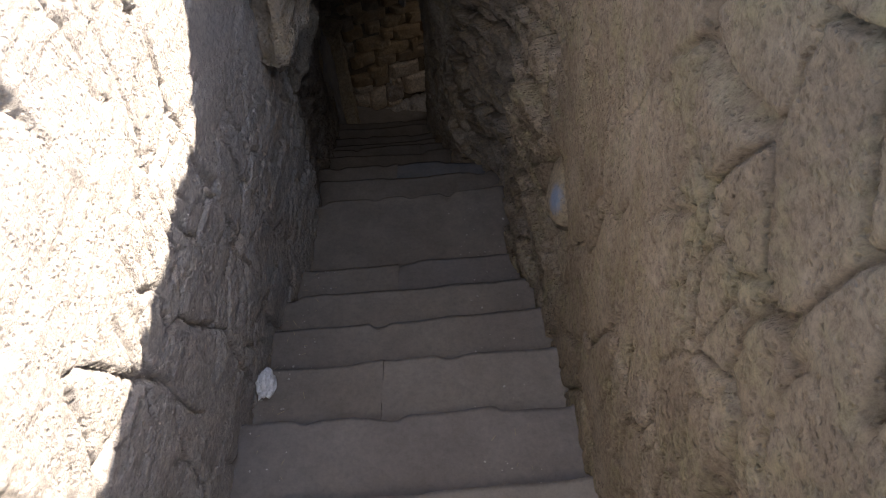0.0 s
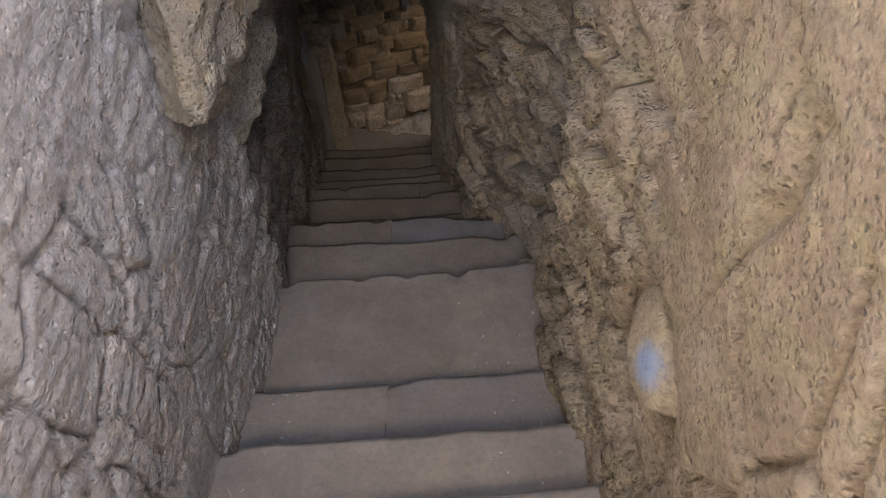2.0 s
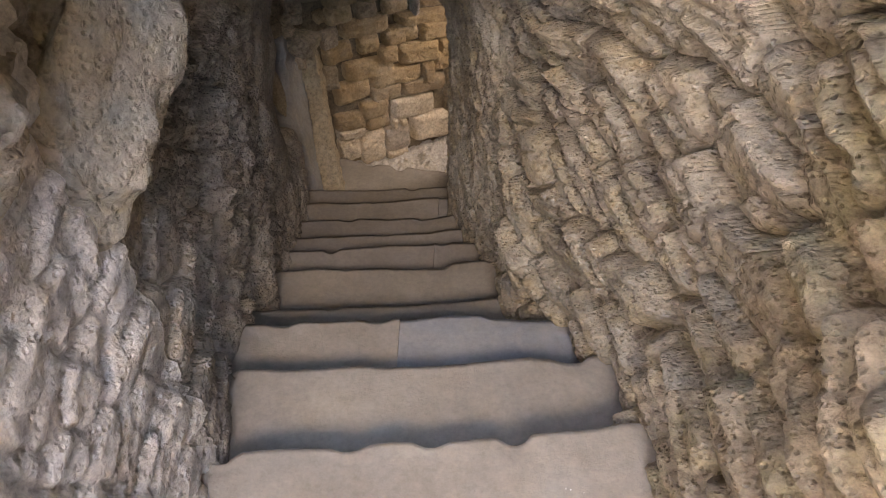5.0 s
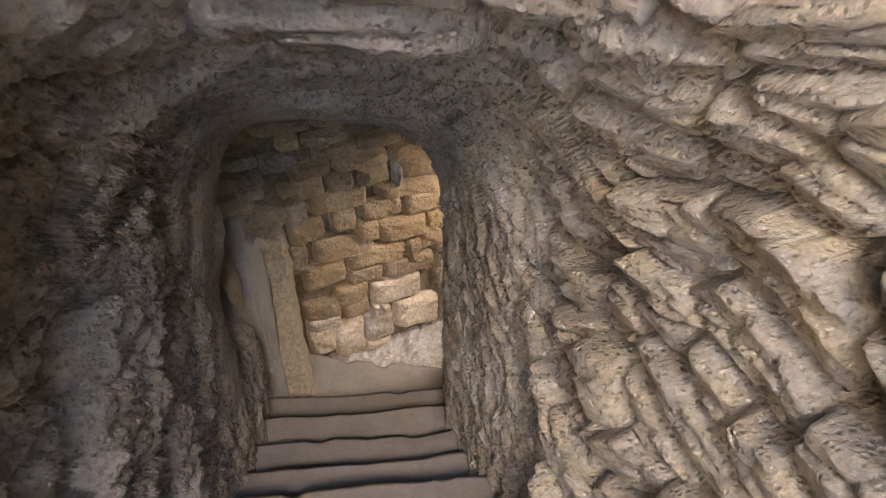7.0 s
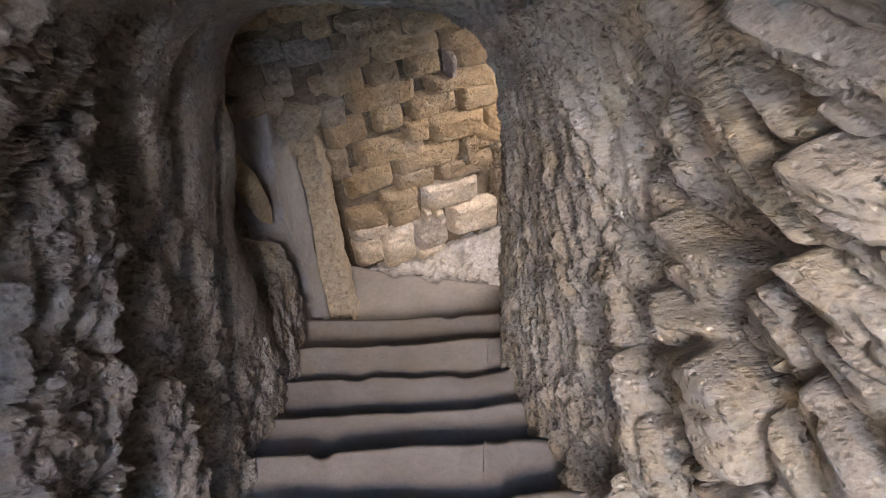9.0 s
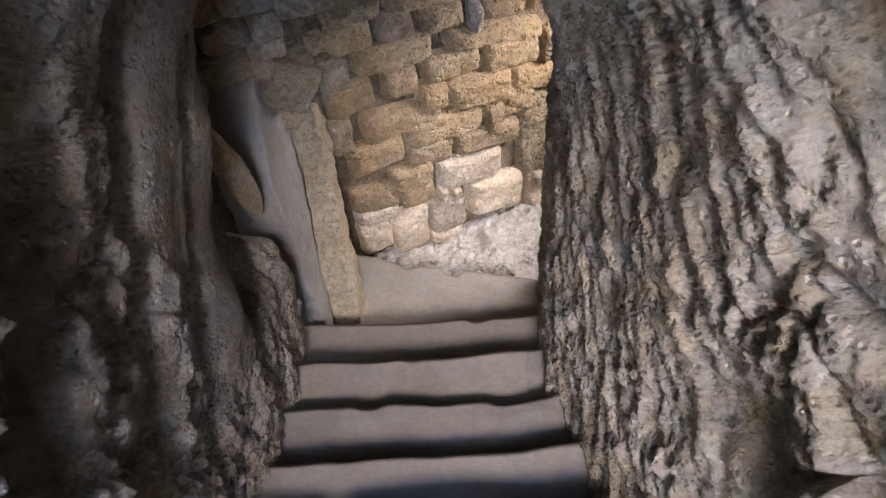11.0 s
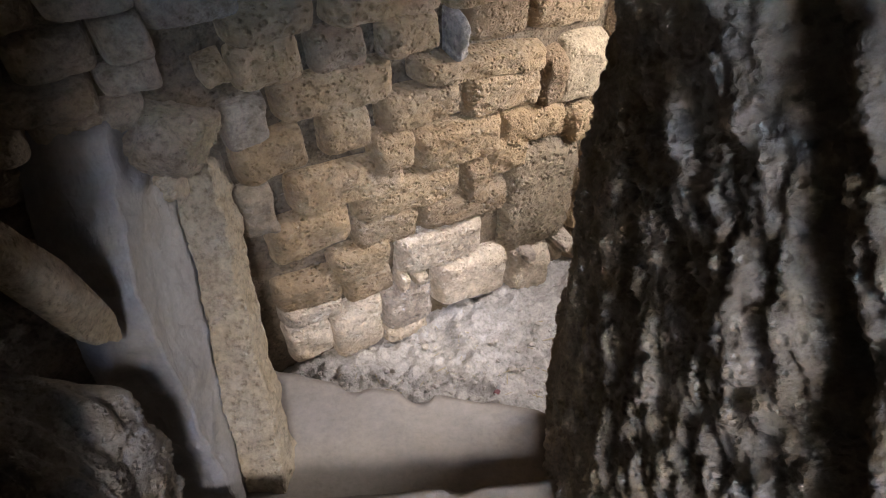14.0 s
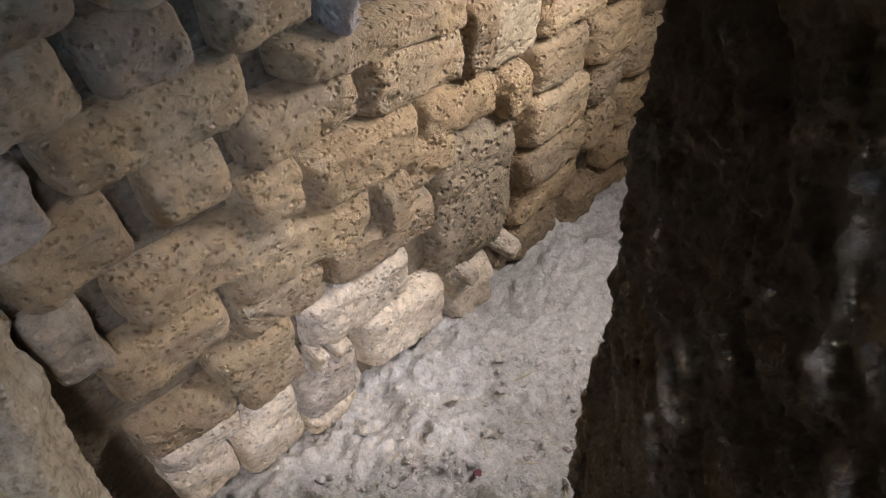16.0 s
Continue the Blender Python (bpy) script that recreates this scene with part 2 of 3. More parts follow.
LEFT_Y = [-5.0, 1.0, 1.6, 2.2, 2.7, 3.3, 3.67, 3.91, 4.6, 4.85, 5.1, 5.4, 5.6, 5.84, 5.90, 5.96, 6.05, 7.2]
LEFT_X = [-0.78, -0.73, -0.74, -0.75, -0.74, -0.79, -0.88, -0.93, -0.97, -1.02, -1.03, -1.05, -1.07, -1.15, -1.20, -1.50, -1.72, -1.75]
FOOT_Y, FOOT_X = [5.6, 5.9, 6.3, 7.2], [0.0, 0.06, 0.50, 0.50]
RIGHT_Y = [-5.0, 0.6, 1.06, 1.75, 2.3, 2.8, 3.3, 3.6, 3.95, 4.25, 4.7, 5.0, 5.27, 5.5, 5.7, 6.1, 6.34, 6.42, 6.50, 6.56, 8.0]
RIGHT_X = [0.62, 0.54, 0.50, 0.465, 0.42, 0.345, 0.37, 0.34, 0.21, 0.08, 0.01, -0.08, -0.13, -0.18, -0.20, -0.19, -0.165, -0.06, 0.35, 0.70, 0.85]
CROWN_Y = [3.25, 3.6, 4.04, 4.5, 5.24, 5.8, 6.15, 6.5, 8.2]
CROWN_Z = [-0.06, -0.36, -0.73, -1.02, -1.50, -1.82, -1.98, -1.60, -1.5]
MOUTH = 3.28


def ease(v, a, b):
    t = np.clip((v - a) / (b - a), 0, 1)
    return t * t * (3 - 2 * t)


def relief(plates, dressed, fluted, folds=(), hollows=(), plaster=None, streaks=0.004, folded=0.012, fine=0.015):
    """Bedrock relief: cleft faces of the dressed trench, level-bedded plates split by cracks, and the fluted tool-cut skin of the tunnel.
    plates, dressed, fluted: weight along the stair; folds: (place along the stair, depth, half width) of deep crevices; hollows: (x, y, z, half length, half height, depth)."""
    def f(p):
        k, w, m = (np.interp(p[:, 1], *q) for q in (plates, dressed, fluted))
        bend = np.stack([smooth_noise(p * 2.6 + s, 40 + s) for s in (0, 7, 13)], 1) * 0.07
        bend += np.stack([smooth_noise(p * 9 + s, 60 + s) for s in (0, 7, 13)], 1) * 0.010
        q = p + bend
        along, across = 0.995 * q[:, 1] + 0.10 * q[:, 2], 0.995 * q[:, 2] - 0.10 * q[:, 1]
        bed = np.stack([q[:, 0], along, across], 1)
        d1, d2, pick, way = cells(bed * (2.5, 4.3, 6.6), 5)
        plate = (pick - 0.5) * 0.050 + (way * (0.0, 0.020, 0.055)).sum(1) - 0.030 * d1 ** 2
        crack = -0.065 * np.exp(-((d2 - d1) / 0.055) ** 2)
        e1, e2, pick2, way2 = cells(bed * (6, 8.0, 17) + 3.3, 9)
        small = (pick2 - 0.5) * 0.013 + (way2 * (0.0, 0.004, 0.012)).sum(1) - 0.014 * np.exp(-((e2 - e1) / 0.08) ** 2)
        grain = streaks * fractal(np.stack([q[:, 0] * 3, along * 7, across * 42], 1), 3, 91, 0.6)
        bulge = 0.05 * fractal(p * 1.5, 3, 21)
        c1, c2, pick3, way3 = cells((p + bend * 0.8) * (1.2, 4.4, 2.3) + 0.37, 77)
        broken = ease(smooth_noise(p * 2.4, 78), -0.45, -0.05)
        cleft = -0.045 * np.exp(-((c2 - c1) / 0.032) ** 2) * broken + (pick3 - 0.5) * 0.010
        g1, g2, _, _ = cells((p + bend) * (2, 6.5, 3.6) + 4.1, 37)
        cleft -= 0.026 * np.exp(-((g2 - g1) / 0.03) ** 2) * ease(smooth_noise(p * 2.7, 79), -0.2, 0.1)
        a, b = 0.62 * q[:, 1] + 0.78 * q[:, 2], 0.78 * q[:, 1] - 0.62 * q[:, 2]
        skin = fine * fractal(np.stack([q[:, 0] * 2.5, a * 11, b * 38], 1), 3, 131, 0.65) + folded * fractal(np.stack([p[:, 0] * 1.5, a * 1.6, b * 8], 1), 2, 141)
        h1, h2, pick4, _ = cells(np.stack([q[:, 0] * 9, a * 13, b * 36], 1), 57)
        skin += (pick4 - 0.5) * 0.010 - 0.006 * np.exp(-((h2 - h1) / 0.15) ** 2)
        d = bulge * (0.12 + 0.6 * k) + (plate + crack + small) * k + grain * (0.5 + 0.5 * k) + cleft * w + skin * m + 0.003 * fractal(p * 40, 3, 51)
        if plaster:
            s = plaster(p)
            d = d * (1 - s) + s * (0.025 * fractal(p * 3, 3, 81) + 0.003 * fractal(p * 25, 3, 83))
        wave = 0.05 * smooth_noise(p * (3, 1.5, 1.5), 151)
        bb = 0.78 * p[:, 1] - 0.62 * p[:, 2] + wave
        for place, deep, half in folds:
            d = d - deep * np.exp(-((bb - place) / half) ** 2) * ease(smooth_noise(np.stack([p[:, 0], a * 1.7, p[:, 0] * 0 + place], 1), 161), -0.8, -0.2)
        for x, y, z, ly, lz, deep in hollows:
            r = ((p[:, 1] + 0.4 * bend[:, 1] - y) / ly) ** 2 + ((p[:, 2] + 0.4 * bend[:, 2] - z) / lz) ** 2
            d = d - deep * np.exp(-(r + (p[:, 0] > x + 0.5) * 9 + (p[:, 0] < x - 0.5) * 9) ** 2)
        return d
    return f


def plaster_zone(p):
    """Smooth grey coat on the inner ring of the tunnel, towards its left side."""
    return 0.9 * ease(p[:, 1], 5.0, 5.3) * ease(-p[:, 0], 0.60, 0.75) * ease(p[:, 2], -2.95, -2.65)


RIGHT_RELIEF = relief(([2.1, 2.6, 4.4, 4.85, 6.3], [0.0, 1.0, 1.0, 0.06, 0.06]), ([2.0, 2.7], [1.0, 0.0]), ([4.25, 4.85], [0.0, 1.0]), [(4.60, 0.07, 0.03), (5.10, 0.04, 0.03), (5.58, 0.06, 0.035), (6.14, 0.04, 0.03)],
                      [(0.42, 2.12, -0.84, 0.20, 0.30, 0.25), (0.05, 4.36, -1.80, 0.09, 0.06, 0.10), (0.01, 4.25, -1.253, 0.06, 0.022, 0.07), (0.0, 4.70, -2.15, 0.14, 0.06, 0.07)], None, 0.004)
LEFT_RELIEF = relief(([2.3, 3.3, 3.6, 4.7, 5.2, 6.3], [0.0, 0.35, 0.65, 0.4, 0.1, 0.05]), ([2.2, 3.4], [0.65, 0.1]), ([3.3, 4.2, 5.2], [0.0, 0.9, 0.8]), [(4.25, 0.12, 0.05), (4.84, 0.22, 0.065), (5.27, 0.17, 0.05), (5.62, 0.06, 0.03)],
                     [], plaster_zone, 0.008, 0.045, 0.022)


def stations(a, b, fine=0.0105):
    ys = [a]
    while ys[-1] < b:
        y = ys[-1]
        ys.append(min(b, y + (0.08 if y < 0.2 else 0.006 if 6.30 < y < 6.58 else fine)))
    return np.array(ys)


def trench_wall(side, name, mat):
    ys, vs = stations(-3.7, MOUTH), np.linspace(0, 1, 260)
    x = np.interp(ys, LEFT_Y if side < 0 else RIGHT_Y, LEFT_X if side < 0 else RIGHT_X)
    lo = floor_at(ys) - 0.5
    z = lo[:, None] + (1.17 - lo)[:, None] * vs[None] ** 0.85
    splay = ((0.06 if side < 0 else 0.0) * np.interp(ys, [2.6, 3.2], [1, 0]))[:, None] * np.clip(1 - (z - floor_at(ys)[:, None]) / 1.0, 0, 1)
    base = np.stack([x[:, None] + side * splay, np.repeat(ys[:, None], len(vs), 1), z], -1)
    return tagged(sheet(name, base, LEFT_RELIEF if side < 0 else RIGHT_RELIEF, mat, (0, 1, 0)), kind="structure")


ARCH, ROUND = 0.45, 0.5


def tunnel_sheet(name, mat, ys, a0, a1, count, side):
    """side -1 or 1: a wall from under the steps up to angle a1 of the arch; side 0: the crown between a0 and a1 (degrees)."""
    xl, xr = np.interp(ys, LEFT_Y, LEFT_X), np.interp(ys, RIGHT_Y, RIGHT_X)
    zc = np.interp(ys, CROWN_Y, CROWN_Z)
    spring = zc - ARCH
    cx, half = (xl + xr) / 2, (xr - xl) / 2
    lo = np.where(ys > 6.3, FLOOR_Z - 0.3, floor_at(ys) - 0.45)
    rows = []
    for k in range(len(ys)):
        if side == 0:
            a = np.radians(np.linspace(a0, a1, count))
            x, z = cx[k] - half[k] * np.sign(np.cos(a)) * np.abs(np.cos(a)) ** ROUND, spring[k] + ARCH * np.sin(a)
        else:
            low = count * 2 // 3
            zz = np.linspace(lo[k], spring[k], low, endpoint=False)
            a = np.radians(np.linspace(0, a1, count - low))
            x = np.r_[np.full(low, side * half[k]), side * half[k] * np.cos(a) ** ROUND] + cx[k]
            z = np.r_[zz, spring[k] + ARCH * np.sin(a)]
            if side < 0:
                low = 1 - ease(z, -3.0, -2.8)
                x = x + np.interp(ys[k], FOOT_Y, FOOT_X) * low - 0.4 * np.clip(-2.2 - z, 0, 0.6) * ease(ys[k], 5.3, 5.85) * (1 - low)
        rows.append(np.stack([x, np.full(count, ys[k]), z], 1))
    return tagged(sheet(name, np.array(rows), RIGHT_RELIEF if side > 0 else LEFT_RELIEF, mat, (-0.4, 4.8, -2.0)), kind="structure")


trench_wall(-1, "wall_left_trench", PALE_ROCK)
trench_wall(1, "wall_right_trench", OCHRE_ROCK)
TUNNEL_Y = stations(MOUTH, 7.6, 0.0078)
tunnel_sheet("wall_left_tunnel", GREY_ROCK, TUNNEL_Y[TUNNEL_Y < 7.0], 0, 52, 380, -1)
tunnel_sheet("wall_right_tunnel", BROWN_ROCK, TUNNEL_Y, 0, 52, 380, 1)
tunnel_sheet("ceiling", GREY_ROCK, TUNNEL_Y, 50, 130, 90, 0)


def mouth_face():
    xs, zs = np.linspace(-1.2, 0.8, 90), np.linspace(-0.35, 1.92, 110)
    base = np.stack(np.broadcast_arrays(xs[:, None], np.full((1, 1), MOUTH) - 0.03, zs[None]), -1).copy()
    cx, half = (np.interp(MOUTH, LEFT_Y, LEFT_X) + np.interp(MOUTH, RIGHT_Y, RIGHT_X)) / 2, (np.interp(MOUTH, RIGHT_Y, RIGHT_X) - np.interp(MOUTH, LEFT_Y, LEFT_X)) / 2
    arch = CROWN_Z[0] - ARCH + ARCH * np.sqrt(np.clip(1 - np.abs((xs - cx) / half) ** (2 / ROUND), 0, 1)) - 0.02
    base[:, :, 2] = arch[:, None] + (1.92 - arch)[:, None] * np.linspace(0, 1, 110)[None]
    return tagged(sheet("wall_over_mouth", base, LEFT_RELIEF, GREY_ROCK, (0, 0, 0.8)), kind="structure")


mouth_face()


# ---- stairs ----
stairs = tagged(new("stairs"), "worn stone stairs going down between rock walls", "stairs", kind="structure")


def step(y0, y1, z, x0, x1, mat, seed, skew=0.06, rise=0.42):
    """One worn step: hollowed tread, broken rounded nosing and a riser; y0 is its back, y1 its front edge at the middle."""
    cols = max(12, int((x1 - x0) / 0.02))
    xs = np.linspace(x0, x1, cols)
    f = (xs + 0.25) / 1.1
    edge = y1 + skew * f + 0.007 * fractal(np.stack([xs * 6, xs * 0 + seed, xs * 0], 1), 4, seed)
    chip = np.clip(smooth_noise(np.stack([xs * 9, xs * 0 + 3.1 * seed, xs * 0], 1), seed + 3) - 0.35, 0, 1)
    edge = edge - 0.055 * chip
    depth = int(max(6, (y1 - y0 + 0.12) / 0.022))
    prof = [(k / depth, 0.0) for k in range(depth)] + [(0.988, 0.0), (1.0, -0.006), (1.0, -0.018), (1.0, -0.05), (1.0, -rise)]
    rows = []
    for k, (g, drop) in enumerate(prof):
        back = y0 - 0.12
        y = back + (edge - back) * g
        if k == depth + 1:
            y = edge - 0.008
        if drop < -0.03:
            y = edge - 0.004
        p = np.stack([xs * 5, y * 5, np.full(cols, seed * 1.7)], 1)
        dip = -0.012 * np.exp(-((xs - (x0 + x1) / 2) / 0.3) ** 2)
        wave = 0.0045 * fractal(p, 3, seed + 8) + 0.002 * fractal(p * 6, 2, seed + 9)
        rows.append(np.stack([xs, y + (0.004 * fractal(p * 3, 2, 4) if drop < -0.01 else 0), z + drop + (wave + dip if drop > -0.1 else 0) - 0.02 * chip * (g > 0.93)], 1))
    grid = np.array(rows)
    n, c = grid.shape[:2]
    verts = grid.reshape(-1, 3)
    under = grid[[0, -1]].copy()
    under[:, :, 2] = z - rise
    verts = np.vstack([verts, under.reshape(-1, 3)])
    faces = grid_faces(n, c, True).tolist()
    t = n * c
    faces += [[t + k, t + k + 1, k + 1, k] for k in range(c - 1)]
    faces += [[t + c + k, t + c + k + 1, t + k + 1, t + k] for k in range(c - 1)]
    return mesh_object("step", verts, faces, mat, stairs)


def wall_x(y):
    return np.interp(y, LEFT_Y, LEFT_X) - 0.2, np.interp(y, RIGHT_Y, RIGHT_X) + 0.2


BACK_Y = [1.05 - 0.345 * k for k in range(1, 14)][::-1]
BACK_Z = [-1.01 + 0.166 * k for k in range(1, 14)][::-1]
ALL_Y, ALL_Z = BACK_Y + NOSING_Y, BACK_Z + NOSING_Z
for k in range(1, len(ALL_Y)):
    y0, y1, z = ALL_Y[k - 1], ALL_Y[k], ALL_Z[k]
    a, b = wall_x(min((y0 + y1) / 2, 5.85))
    skew = 0.07 if y1 < 2 else 0.10 if y1 < 3.5 else 0.08 if y1 < 4.1 else 0.09 if y1 < 5.9 else 0.07 if y1 < 6.2 else -0.2
    if abs(y1 - 3.993) < 0.01:
        step(y0, y1, z, a, -0.36, STEP_STONE, k, skew)
        step(y0, y1, z - 0.004, -0.359, b, SLATE_STEP, k + 50, skew)
    elif k % 3 == 0:
        cut = -0.3 + 0.25 * math.sin(k * 2.1)
        step(y0, y1, z, a, cut, STEP_STONE, k, skew)
        step(y0, y1 + 0.008, z - 0.005, cut + 0.0015, b, STEP_STONE, k + 50, skew)
    else:
        step(y0, y1, z, a, b, STEP_STONE, k, skew)

# ---- the end: rubble floor and masonry wall ----
WALL_Y0, WALL_SLOPE, WALL_LEAN = 6.779, 0.574, -0.132


def wall_y(x, z):
    return WALL_Y0 + WALL_SLOPE * x + WALL_LEAN * z


def floor_relief(p):
    """Trodden rubble: low at the sill, banked up against the masonry towards the right."""
    bank = np.interp(p[:, 0], [-1.1, -0.72, -0.45, 0.0, 0.35], [-0.02, -0.06, -0.05, -0.09, -0.06])
    reach = np.clip((p[:, 1] - 6.52) / (wall_y(p[:, 0], -3.8) - 6.52), 0, 1.2)
    spine = 0.03 * np.exp(-((p[:, 0] + 0.33 + 0.35 * (p[:, 1] - 6.7)) / 0.03) ** 2) * ease(p[:, 1], 6.6, 6.7) * (1 - ease(p[:, 1], 6.9, 7.0))
    d1, d2, pick, way = cells(p * (16, 16, 0.1), 72)
    return bank * reach + spine + 0.03 * fractal(p * 4, 4, 71) + 0.018 * fractal(p * 24, 4, 75, 0.75) + 0.03 * (pick - 0.5) * np.clip(1.2 - 2.2 * d1, 0, 1)


def chamber_floor():
    xs, ys = np.linspace(-1.6, 1.8, 300), np.linspace(6.1, 8.2, 190)
    base = np.stack(np.broadcast_arrays(xs[:, None], ys[None], np.full((1, 1), FLOOR_Z)), -1).copy()
    return tagged(sheet("floor", base, floor_relief, RUBBLE, (0, 7, 0)), "pale trodden rubble and dust on the cistern floor", "floor", kind="structure")


chamber_floor()


def flat_wall(name, corners, mat, thick=0.3):
    a, b, c, d = [Vector(v) for v in corners]
    n = (b - a).cross(d - a).normalized() * thick
    verts = [a, b, c, d, a - n, b - n, c - n, d - n]
    faces = [[0, 1, 2, 3], [7, 6, 5, 4], [0, 4, 5, 1], [1, 5, 6, 2], [2, 6, 7, 3], [3, 7, 4, 0]]
    return tagged(mesh_object(name, verts, faces, mat, smooth=False), kind="structure")


end_wall = flat_wall("wall_end", [(x, wall_y(x, z) + 0.05, z) for x, z in ((-1.9, -4.4), (1.3, -4.4), (1.3, -1.2), (-1.9, -1.2))], MORTAR)
flat_wall("wall_right_end", [(1.1, 8.4, -4.4), (1.1, 6.2, -4.4), (1.1, 6.2, -1.2), (1.1, 8.4, -1.2)], GREY_ROCK)


# ---- masonry of the end wall: one stone at a time, in courses ----
WALL_OUT = Vector((WALL_SLOPE, -1.0, 0.0)).normalized()


def stone(x0, x1, z0, z1, seed, out=None, tilt=0.0, mat=None, gap=0.002):
    """A rough block in the end wall between x0..x1 and z0..z1, rounded at its edges and pitted; tilt leans its courses."""
    rng = random.Random(seed)
    w, h = (x1 - x0) - gap, (z1 - z0) - gap
    nx, nz = max(10, min(58, int(w / 0.0055))), max(9, min(36, int(h / 0.0055)))
    proud = rng.uniform(0.015, 0.05) if out is None else out
    u, v = np.meshgrid(np.linspace(-1, 1, nx), np.linspace(-1, 1, nz), indexing="ij")
    u, v = np.sign(u) * np.abs(u) ** 0.8, np.sign(v) * np.abs(v) ** 0.8
    squeeze = 1 - 0.05 * np.abs(v) ** 5
    px = u * w / 2 * squeeze
    pz = v * h / 2 * (1 - 0.10 * np.abs(u) ** 6) + tilt * px
    q = np.stack([px.ravel() + x0, pz.ravel() + z0, np.full(px.size, seed * 0.37)], 1)
    px = px + 0.006 * fractal(q * 9, 2, 91).reshape(px.shape)
    pz = pz + 0.005 * fractal(q * 9, 2, 95).reshape(px.shape)
    face = (1 - np.abs(u) ** 9) ** 0.5 * (1 - np.abs(v) ** 6) ** 0.5
    d1, d2, pick, way = cells((q + 0.01 * smooth_noise(q * 50, 7)[:, None]) * (44, 62, 1), 3)
    rough = 0.009 * fractal(q * 16, 4, 98, 0.7) - 0.045 * np.clip(0.36 - d1, 0, 1) * (pick > 0.35)
    depth = -0.05 + (proud + 0.05) * face + rough.reshape(px.shape) * face
    cx, cz = (x0 + x1) / 2, (z0 + z1) / 2
    x, z = cx + px, cz + pz
    pts = np.stack([x + WALL_OUT.x * depth, wall_y(x, z) + WALL_OUT.y * depth, z], -1).reshape(-1, 3)
    ring = np.r_[np.arange(nx) * nz, (nx - 1) * nz + np.arange(1, nz), np.arange(nx - 2, -1, -1) * nz + nz - 1, np.arange(nz - 2, 0, -1)]
    behind = pts[ring] - np.array([WALL_OUT.x, WALL_OUT.y, 0]) * 0.08
    faces = grid_faces(nx, nz).tolist()
    k, total = len(ring), nx * nz
    faces += [[int(ring[(j + 1) % k]), int(ring[j]), total + j, total + (j + 1) % k] for j in range(k)]
    return mesh_object("stone", np.vstack([pts, behind]), faces, mat or MASONRY, end_wall)


def course(z0, z1, joints, seed, lean=0.0, mat=None):
    """A run of stones between the joints; each joint may be a pair (end of one stone, start of the next)."""
    rng = random.Random(seed)
    for k in range(len(joints) - 1):
        lift = lean * ((joints[k] + joints[k + 1]) / 2 + 0.88)
        stone(joints[k], joints[k + 1], z0 + lift + rng.uniform(-0.008, 0.008), z1 + lift + rng.uniform(-0.008, 0.008), seed * 20 + k, tilt=lean + rng.uniform(-0.015, 0.015), mat=mat)

def run(x0, x1, z0, z1, rise, widths, lean, seed, mat=None):
    """Plain courses that fill the wall between x0..x1 and z0..z1."""
    rng, z, k = random.Random(seed), z0, 0
    while z < z1:
        h = rise * rng.uniform(0.85, 1.15)
        joints = [x0]
        while joints[-1] < x1 - widths[0] * 0.6:
            joints.append(min(x1, joints[-1] + rng.uniform(*widths)))
        course(z, min(z + h, z1 + 0.05), joints, seed + k, lean, mat)
        z, k = z + h, k + 1


run(-1.35, 0.40, -2.28, -1.42, 0.092, (0.15, 0.32), -0.13, 100)
run(-1.75, -1.10, -4.15, -2.40, 0.11, (0.14, 0.26), -0.08, 200, GREY_MASONRY)
run(0.06, 0.47, -4.00, -2.45, 0.20, (0.20, 0.32), -0.12, 300)
run(0.47, 1.05, -4.00, -1.50, 0.20, (0.20, 0.32), -0.12, 400)
stone(-0.889, -0.667, -2.389, -2.316, 402, tilt=-0.02)
stone(-0.622, -0.400, -2.510, -2.418, 403, tilt=-0.03)
stone(-0.382, -0.203, -2.539, -2.451, 404, tilt=-0.03)
stone(-0.262, -0.087, -2.683, -2.544, 405, tilt=-0.08)
stone(-0.073, -0.002, -2.722, -2.587, 406, tilt=0.08)
stone(-1.011, -0.911, -2.365, -2.289, 407, tilt=0.04)
stone(-0.853, -0.636, -2.492, -2.388, 408, tilt=-0.05)
stone(-0.470, -0.272, -2.641, -2.519, 409, tilt=-0.03)
stone(-0.227, 0.013, -2.819, -2.678, 410, tilt=-0.17)
stone(-1.117, -0.925, -2.485, -2.378, 411, tilt=-0.10, mat=GREY_MASONRY)
stone(-0.922, -0.860, -2.461, -2.394, 412, tilt=-0.12)
stone(-0.762, -0.487, -2.601, -2.506, 413, tilt=-0.12)
stone(-0.418, -0.237, -2.775, -2.631, 414, tilt=-0.11)
stone(-0.982, -0.784, -2.572, -2.473, 415, tilt=-0.05)
stone(-0.638, -0.481, -2.748, -2.622, 416, tilt=-0.03)
stone(-0.103, 0.069, -3.154, -2.875, 417, tilt=-0.16, mat=SLAB_STONE, out=0.02)
stone(-0.808, -0.670, -2.723, -2.592, 418, tilt=-0.00)
stone(-0.566, -0.154, -2.901, -2.805, 419, tilt=-0.23)
stone(-0.975, -0.815, -2.711, -2.575, 420, tilt=-0.02)
stone(-1.044, -0.977, -2.650, -2.576, 421, tilt=0.12)
stone(-0.905, -0.602, -2.853, -2.722, 422, tilt=-0.08)
stone(-0.408, -0.169, -3.074, -2.890, 423, tilt=-0.11)
stone(-0.159, -0.091, -3.113, -2.894, 424, tilt=0.29)
stone(-0.655, -0.418, -3.008, -2.860, 425, tilt=-0.14)
stone(-0.809, -0.675, -3.012, -2.867, 426, tilt=-0.07)
stone(-1.022, -0.917, -2.880, -2.731, 427, tilt=0.06, mat=GREY_MASONRY)
